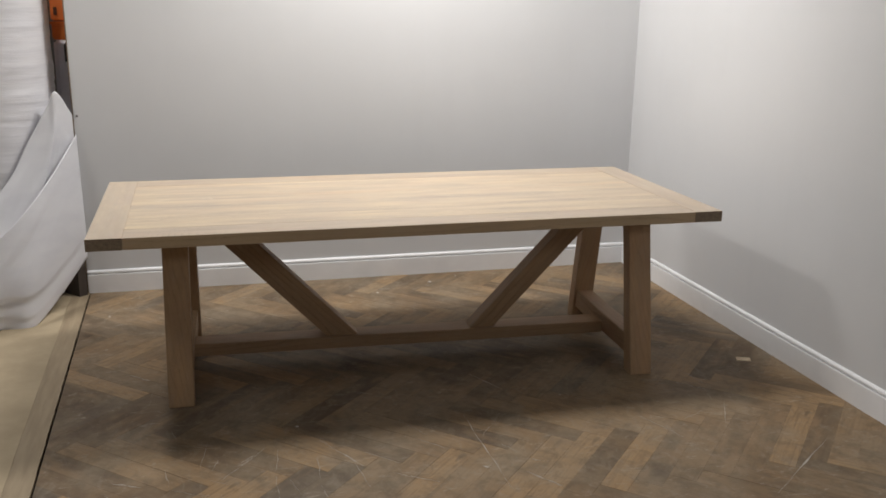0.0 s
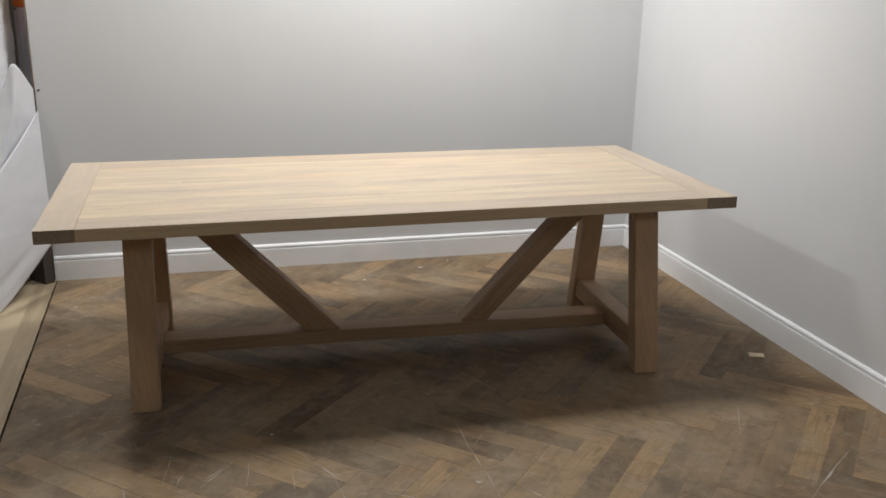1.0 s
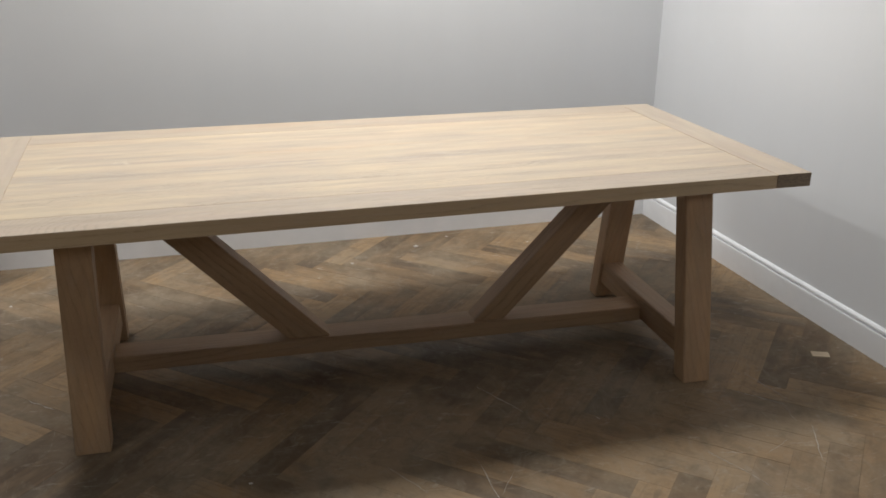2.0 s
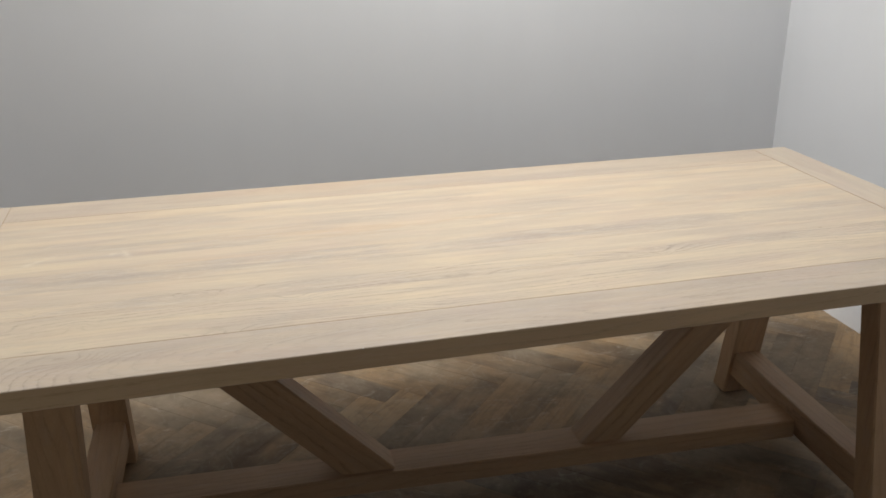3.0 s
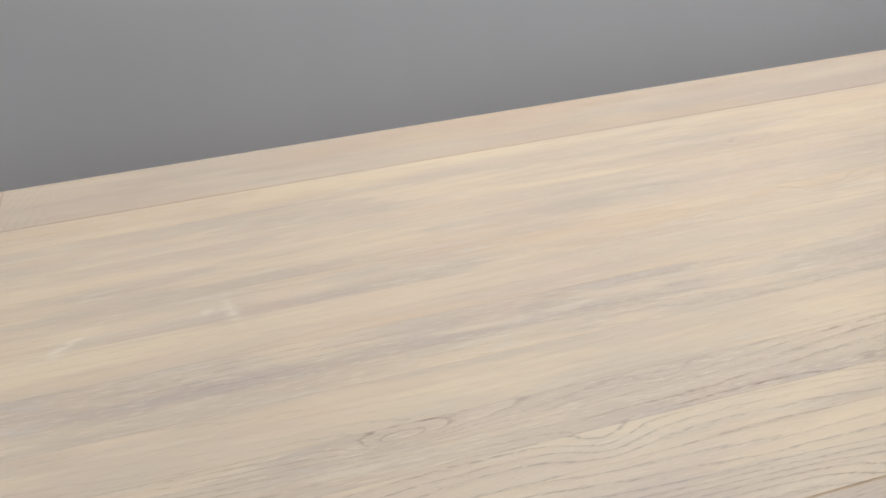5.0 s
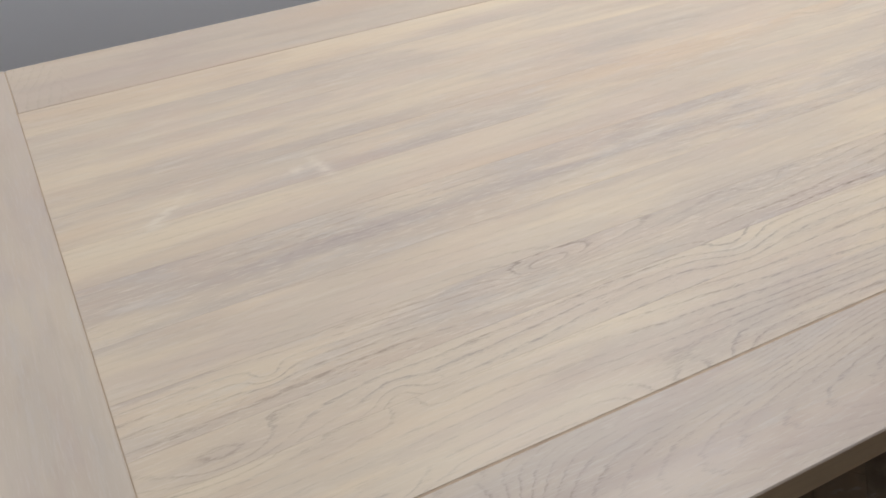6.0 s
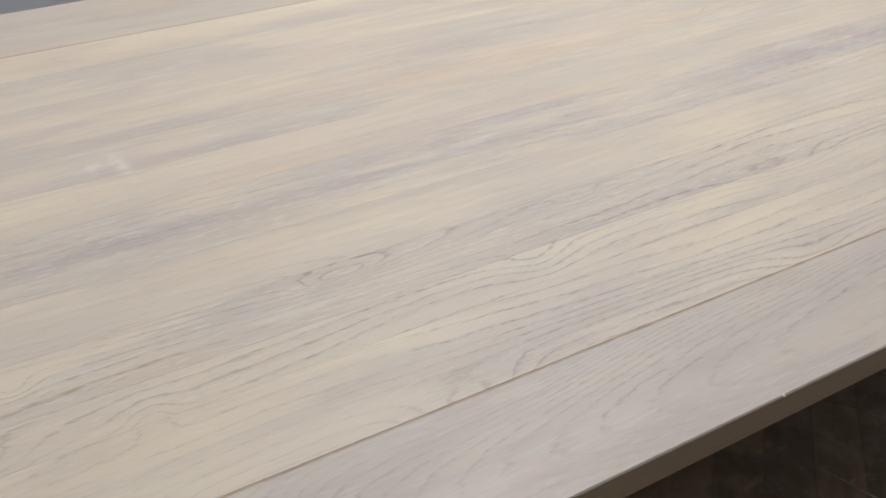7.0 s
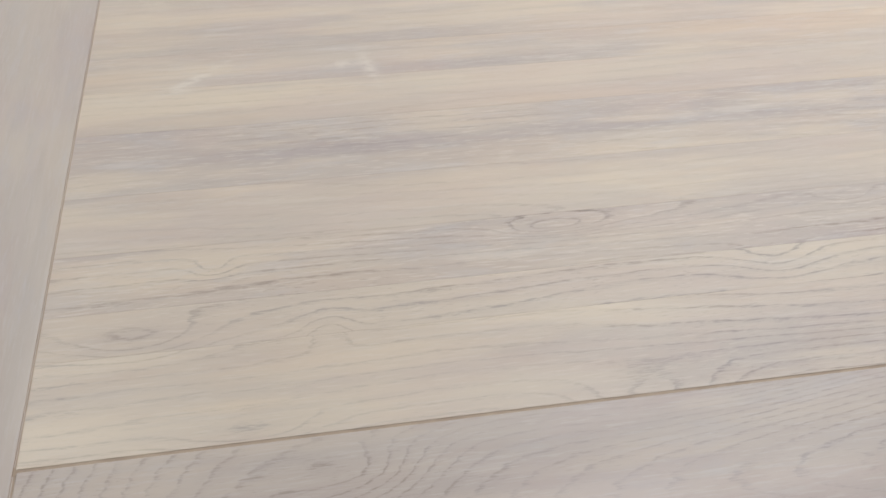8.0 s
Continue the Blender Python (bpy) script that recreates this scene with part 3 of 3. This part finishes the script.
def hanging(top, foot, bulge, folds, seed):
    """A thin sheet between a top and a foot line, with slanting folds; it has a small thickness."""
    bm = bmesh.new()
    N, M = 90, 60
    out = Vector((0.35, -0.94, 0))
    grid = []
    for i in range(N + 1):
        u = i / N
        a, b = along_line(top, u), along_line(foot, u)
        row = []
        for j in range(M + 1):
            v = j / M
            p = a.lerp(b, v)
            f = math.sin(math.pi * v)
            push = bulge * f
            for v0, slope, amp, rise, fall in folds:
                w = v - v0 - slope * (u - 0.5)
                push += amp * math.exp(-(w / (rise if w < 0 else fall)) ** 2) * (1 - 0.45 * u ** 6) * min(1, 12 * (1 - v))
            push += 0.007 * noise.noise((u * 4, v * 3, seed)) * f + 0.002 * noise.noise((u * 18 + v * 14, v * 9, seed)) * f
            row.append(bm.verts.new(p + out * push))
        grid.append(row)
    for i in range(N):
        for j in range(M):
            bm.faces.new((grid[i][j], grid[i + 1][j], grid[i + 1][j + 1], grid[i][j + 1]))
    bmesh.ops.recalc_face_normals(bm, faces=bm.faces)
    bmesh.ops.solidify(bm, geom=bm.faces[:], thickness=0.0015)
    return bm


front_sheet = part("foam_sheet", hanging(
    [(-1.15, 1.15, 0.26), (-0.80, 1.20, 0.36), (-0.555, 1.28, 0.475), (-0.372, 1.48, 0.665), (-0.214, 1.785, 0.915)],
    [(-1.15, 1.06, 0.0), (-0.83, 1.16, 0.0), (-0.585, 1.275, 0.0), (-0.425, 1.315, 0.0), (-0.203, 1.735, 0.235)],
    0.010, ((0.64, 0.32, 0.022, 0.34, 0.045), (0.85, 0.20, 0.010, 0.10, 0.025), (0.955, 0.02, 0.006, 0.02, 0.02), (0.30, -0.6, 0.006, 0.14, 0.05)), 1), foam_sheet, smooth=True)
tagged(front_sheet, "loose white foam sheet draped in folds to the floor", "packing sheet", "foam sheets")
back_sheet = part("foam_sheet", hanging(
    [(-1.17, 1.50, 0.36), (-0.80, 1.52, 0.476), (-0.568, 1.62, 0.67), (-0.442, 1.70, 0.895), (-0.341, 1.740, 1.07), (-0.296, 1.752, 1.15), (-0.229, 1.812, 1.02)],
    [(-1.10, 1.25, 0.02), (-0.75, 1.30, 0.02), (-0.53, 1.40, 0.02), (-0.40, 1.49, 0.06), (-0.315, 1.63, 0.18), (-0.27, 1.73, 0.25), (-0.225, 1.80, 0.30)],
    0.004, ((0.42, -1.1, 0.016, 0.16, 0.05), (0.14, 0.3, 0.007, 0.05, 0.12)), 5), foam_sheet, smooth=True)
tagged(back_sheet, "crumpled white foam sheet hanging behind the front one", "packing sheet", "foam sheets")

post = part("post", prism([(-0.263, 1.752), (-0.2235, 1.782), (-0.318, 1.902), (-0.358, 1.870)], -0.002, 0.26), post_mat)
tagged(post, "dark stained timber block at the wall's end", "post")


def wrapped():
    bm = box(-0.345, 0.16, 2.220, 2.85, -0.002, 1.395, 0.014, 3)
    bmesh.ops.subdivide_edges(bm, edges=[e for e in bm.edges if e.calc_length() > 0.3], cuts=28, use_grid_fill=True)
    for v in bm.verts:
        c = v.co
        if c.z > 0.02:
            v.co.y -= 0.010 * noise.noise((c.x * 9, 2.0, c.z * 4)) + 0.006
            if c.y < 2.45:
                v.co.y -= 0.075 * (1.395 - c.z)
    return bm


bale = part("wrapped_bale", wrapped(), wrap_mat, smooth=True)
tagged(bale, "tall bale wrapped in wrinkled grey plastic film", "bale")
part("corner_guard", box(-0.287, -0.243, 2.190, 2.218, 1.264, 1.385, 0.010), black_mat, bale, "black plastic corner guard")
for z0, z1 in ((1.396, 1.499), (1.503, 1.784)):
    crate = part("crate", box(-0.350, 0.15, 2.246, 2.76, z0, z1, 0.008), orange_mat)
    tagged(crate, "orange plastic storage crate on a wrapped bale", "crate", "crates")
    if z0 > 1.45:
        # a dark plate on the face; its colour is the shade inside the slot
        part("handle_slot", box(-0.333, -0.314, 2.242, 2.247, z0 + 0.03, z0 + 0.075, 0.001), orange_dark, crate)
    part("rim", box(-0.358, 0.158, 2.236, 2.77, z1 - 0.016, z1 - 0.002, 0.003), orange_mat, crate)

# ---- small things on floor and wall ----
card = part("card", prism([(2.885, 0.095), (2.945, 0.070), (2.963, 0.108), (2.903, 0.133)], 0.0008, 0.004), card_mat)
tagged(card, "small tan card scrap lying on the parquet", "card")
screw = bmesh.new()
bmesh.ops.create_cone(screw, segments=14, radius1=0.006, radius2=0.004, depth=0.008, cap_ends=True, matrix=Matrix.Translation((-0.206, CORNER[1] - 0.004, 1.010)) @ Matrix.Rotation(radians(90), 4, "X"))
tagged(part("screw", screw, steel_mat), "small dark screw head in the wall's edge", "screw")

# ---- parquet ----
PW, PL = 0.0982, 0.567
AXIS = radians(1.6)
ANCHOR = Vector((1.862, -0.442))
ep = Vector((math.cos(AXIS - math.pi / 4), math.sin(AXIS - math.pi / 4)))
eq = Vector((-ep.y, ep.x))
floor = tagged(part("floor", prism([(edge_x(-5, 0.006), -5), (3.13, -5), (CORNER[0], CORNER[1]), (edge_x(CORNER[1], 0.006), CORNER[1])], -0.011, -0.0005), joint_mat), "brown and grey oak herringbone parquet, scratched and dusty", "floor", kind="structure")


def clip(poly, a, b, c):
    """The part of a flat outline where a x + b y <= c."""
    out = []
    for i, p in enumerate(poly):
        q = poly[(i + 1) % len(poly)]
        dp, dq = a * p[0] + b * p[1] - c, a * q[0] + b * q[1] - c
        if dp <= 0:
            out.append(p)
        if dp * dq < 0:
            s = dp / (dp - dq)
            out.append((p[0] + s * (q[0] - p[0]), p[1] + s * (q[1] - p[1])))
    return out


ed = Vector((EDGE1[0] - EDGE0[0], EDGE1[1] - EDGE0[1])).normalized()
wd = Vector((FRONT[0] - CORNER[0], FRONT[1] - CORNER[1])).normalized()
LIMITS = ((ed.y, -ed.x, ed.y * (EDGE0[0] + 0.006) - ed.x * EDGE0[1]), (-wd.y, wd.x, -wd.y * (CORNER[0] - 0.001) + wd.x * CORNER[1]), (0, 1, CORNER[1] - 0.001), (0, -1, 5.0))


def plank_mesh(poly, top):
    """One plank over a flat outline in its own plane, edges eased."""
    bm = bmesh.new()
    c = Vector((sum(p[0] for p in poly) / len(poly), sum(p[1] for p in poly) / len(poly)))
    low = [bm.verts.new((x, y, -0.011)) for x, y in poly]
    mid = [bm.verts.new((x, y, top - 0.0005)) for x, y in poly]
    up = []
    for x, y in poly:
        d = Vector((x, y)) - c
        sx = 1 - 0.0004 / max(abs(d.x), 0.02)
        sy = 1 - 0.0004 / max(abs(d.y), 0.02)
        up.append(bm.verts.new((c.x + d.x * sx, c.y + d.y * sy, top)))
    k = len(poly)
    for i in range(k):
        j = (i + 1) % k
        bm.faces.new((low[i], low[j], mid[j], mid[i]))
        bm.faces.new((mid[i], mid[j], up[j], up[i]))
    bm.faces.new(up)
    return bm


def plank_list():
    out = []
    for t2 in range(-9, 9):
        for k in range(-60, 60):
            for upright in (False, True):
                o = Vector((k * PW + t2 * PL, k * PW - t2 * PL))
                if upright:
                    o += Vector((PL, PW - PL))
                # whole grid is moved so that an upright plank's far corner meets the anchor
                o -= Vector((PL, PW))
                size = (PW, PL) if upright else (PL, PW)
                quad = [ANCHOR + ep * (o.x + dx * size[0]) + eq * (o.y + dy * size[1]) for dx, dy in ((0, 0), (1, 0), (1, 1), (0, 1))]
                c = sum(quad, Vector((0, 0))) / 4
                if -0.9 < c.x < 3.9 and -5.5 < c.y < 2.5:
                    out.append((upright, c, [tuple(q) for q in quad]))
    return out


whole = {}
far_rows = bmesh.new()
rng = random.Random(7)
for upright, c, quad in plank_list():
    cut = quad
    for lim in LIMITS:
        if len(cut) > 2:
            cut = clip(cut, *lim)
    if len(cut) < 3:
        continue
    area = abs(sum(p[0] * cut[(i + 1) % len(cut)][1] - p[1] * cut[(i + 1) % len(cut)][0] for i, p in enumerate(cut))) / 2
    if area < 0.0004:
        continue
    # own frame: local x runs with the grain
    ax = eq if upright else ep
    m = Matrix(((ax.x, -ax.y, 0, c.x), (ax.y, ax.x, 0, c.y), (0, 0, 1, 0), (0, 0, 0, 1)))
    inv = m.inverted()
    local = [tuple((inv @ Vector((x, y, 0)))[:2]) for x, y in cut]
    lift = rng.uniform(-0.0001, 0.0005)
    if c.y > -1.75:
        full = area > PW * PL * 0.999
        if full:
            if "plank" not in whole:
                whole["plank"] = mesh_of("plank", plank_mesh([(-PL / 2 + 0.0003, -PW / 2 + 0.0003), (PL / 2 - 0.0003, -PW / 2 + 0.0003), (PL / 2 - 0.0003, PW / 2 - 0.0003), (-PL / 2 + 0.0003, PW / 2 - 0.0003)], 0.0), parquet)
            me = whole["plank"]
        else:
            me = mesh_of("plank", plank_mesh(local, 0.0), parquet)
        ob = new("plank", me)
        ob.parent = floor
        ob.matrix_basis = Matrix.Translation((0, 0, lift)) @ m
    else:
        bm = plank_mesh(local, 0.0)
        bm.transform(m)
        tmp = bpy.data.meshes.new("tmp")
        bm.to_mesh(tmp)
        bm.free()
        far_rows.from_mesh(tmp)
        bpy.data.meshes.remove(tmp)
rest = part("plank_rows", far_rows, parquet_rest, floor)
tagged(rest, kind="stuff")

# ---- scratches and crumbs on the parquet ----
scratch_mat = plain("scratch", (0.50, 0.465, 0.42), (0.30, 0.265, 0.225), 90.0, 0.8)


def scratch(p0, p1, width, seed):
    """A thin broken scratch, tapered to its ends, lying on the planks."""
    bm = bmesh.new()
    a, b = Vector((*p0, 0.0)), Vector((*p1, 0.0))
    d = b - a
    side = Vector((-d.y, d.x, 0)).normalized()
    steps = max(6, int(d.length / 0.02))
    rows = []
    for i in range(steps + 1):
        u = i / steps
        c = a + d * u + side * 0.006 * noise.noise((u * 5, seed, 0)) + Vector((0, 0, 0.0003))
        w = width * (0.2 + math.sin(math.pi * min(1, max(0, u)))) * max(0.06, 0.5 + 0.9 * noise.noise((u * 9, seed, 4)))
        up = Vector((0, 0, 0.0006))
        rows.append([bm.verts.new(c - side * w), bm.verts.new(c - side * w * 0.7 + up), bm.verts.new(c + side * w * 0.7 + up), bm.verts.new(c + side * w)])
    for r0, r1 in zip(rows, rows[1:]):
        for k in range(3):
            bm.faces.new((r0[k], r0[k + 1], r1[k + 1], r1[k]))
    return part("scratch", bm, scratch_mat, floor)


SCRATCHES = (((1.431, -0.196), (1.438, -0.792), 0.0016), ((0.825, -0.284), (0.961, -0.535), 0.0024), ((1.383, -0.622), (1.407, -0.644), 0.0035),
             ((1.527, -0.697), (1.622, -0.834), 0.0020), ((2.568, -0.314), (2.462, -0.503), 0.0016), ((2.787, -0.715), (2.344, -1.043), 0.0026),
             ((1.578, 0.217), (1.673, 0.014), 0.0014), ((1.896, -0.079), (1.904, -0.096), 0.0018), ((0.084, 0.529), (0.170, 0.445), 0.0020),
             ((0.078, -0.458), (0.178, -0.505), 0.0026), ((0.574, -0.349), (0.510, -0.418), 0.0018), ((0.80, -0.42), (0.79, -0.58), 0.0013),
             ((0.62, -0.30), (0.45, -0.52), 0.0014), ((1.05, -0.60), (1.20, -0.70), 0.0014), ((1.16, -0.18), (1.24, -0.33), 0.0013))
for k, (p0, p1, width) in enumerate(SCRATCHES):
    scratch(p0, p1, width * 1.5, k * 3.7)
srng = random.Random(11)
for k in range(26):
    x, y = srng.uniform(0.2, 2.6), srng.uniform(-0.85, -0.15)
    a, size = srng.gauss(1.75, 0.55), srng.uniform(0.05, 0.24)
    scratch((x, y), (x + size * math.cos(a), y + size * math.sin(a)), srng.uniform(0.0008, 0.0017), 80 + k * 2.3)
for x, y, r in ((-0.074, 1.371, 0.0045), (1.391, 1.486, 0.006), (1.738, 1.626, 0.010), (1.928, 1.729, 0.005), (0.754, -0.151, 0.005), (0.30, 1.10, 0.004), (2.30, 1.55, 0.005)):
    bm = bmesh.new()
    bmesh.ops.create_icosphere(bm, subdivisions=1, radius=r)
    for v in bm.verts:
        v.co = Vector((v.co.x * 1.5 + 0.3 * r * noise.noise(v.co * 300), v.co.y, v.co.z * 0.35))
        v.co += Vector((x, y, 0.35 * r))
    tagged(part("crumb", bm, chip_mat), "tiny white crumb lying on the parquet", "crumb", "crumbs on the floor")
fleck = bmesh.new()
bmesh.ops.create_icosphere(fleck, subdivisions=1, radius=0.0022, matrix=Matrix.Translation((0.951, 0.0006, TZ - 0.0008)))
tagged(part("fleck", fleck, chip_mat), "tiny white fleck on the table's front edge", "fleck")
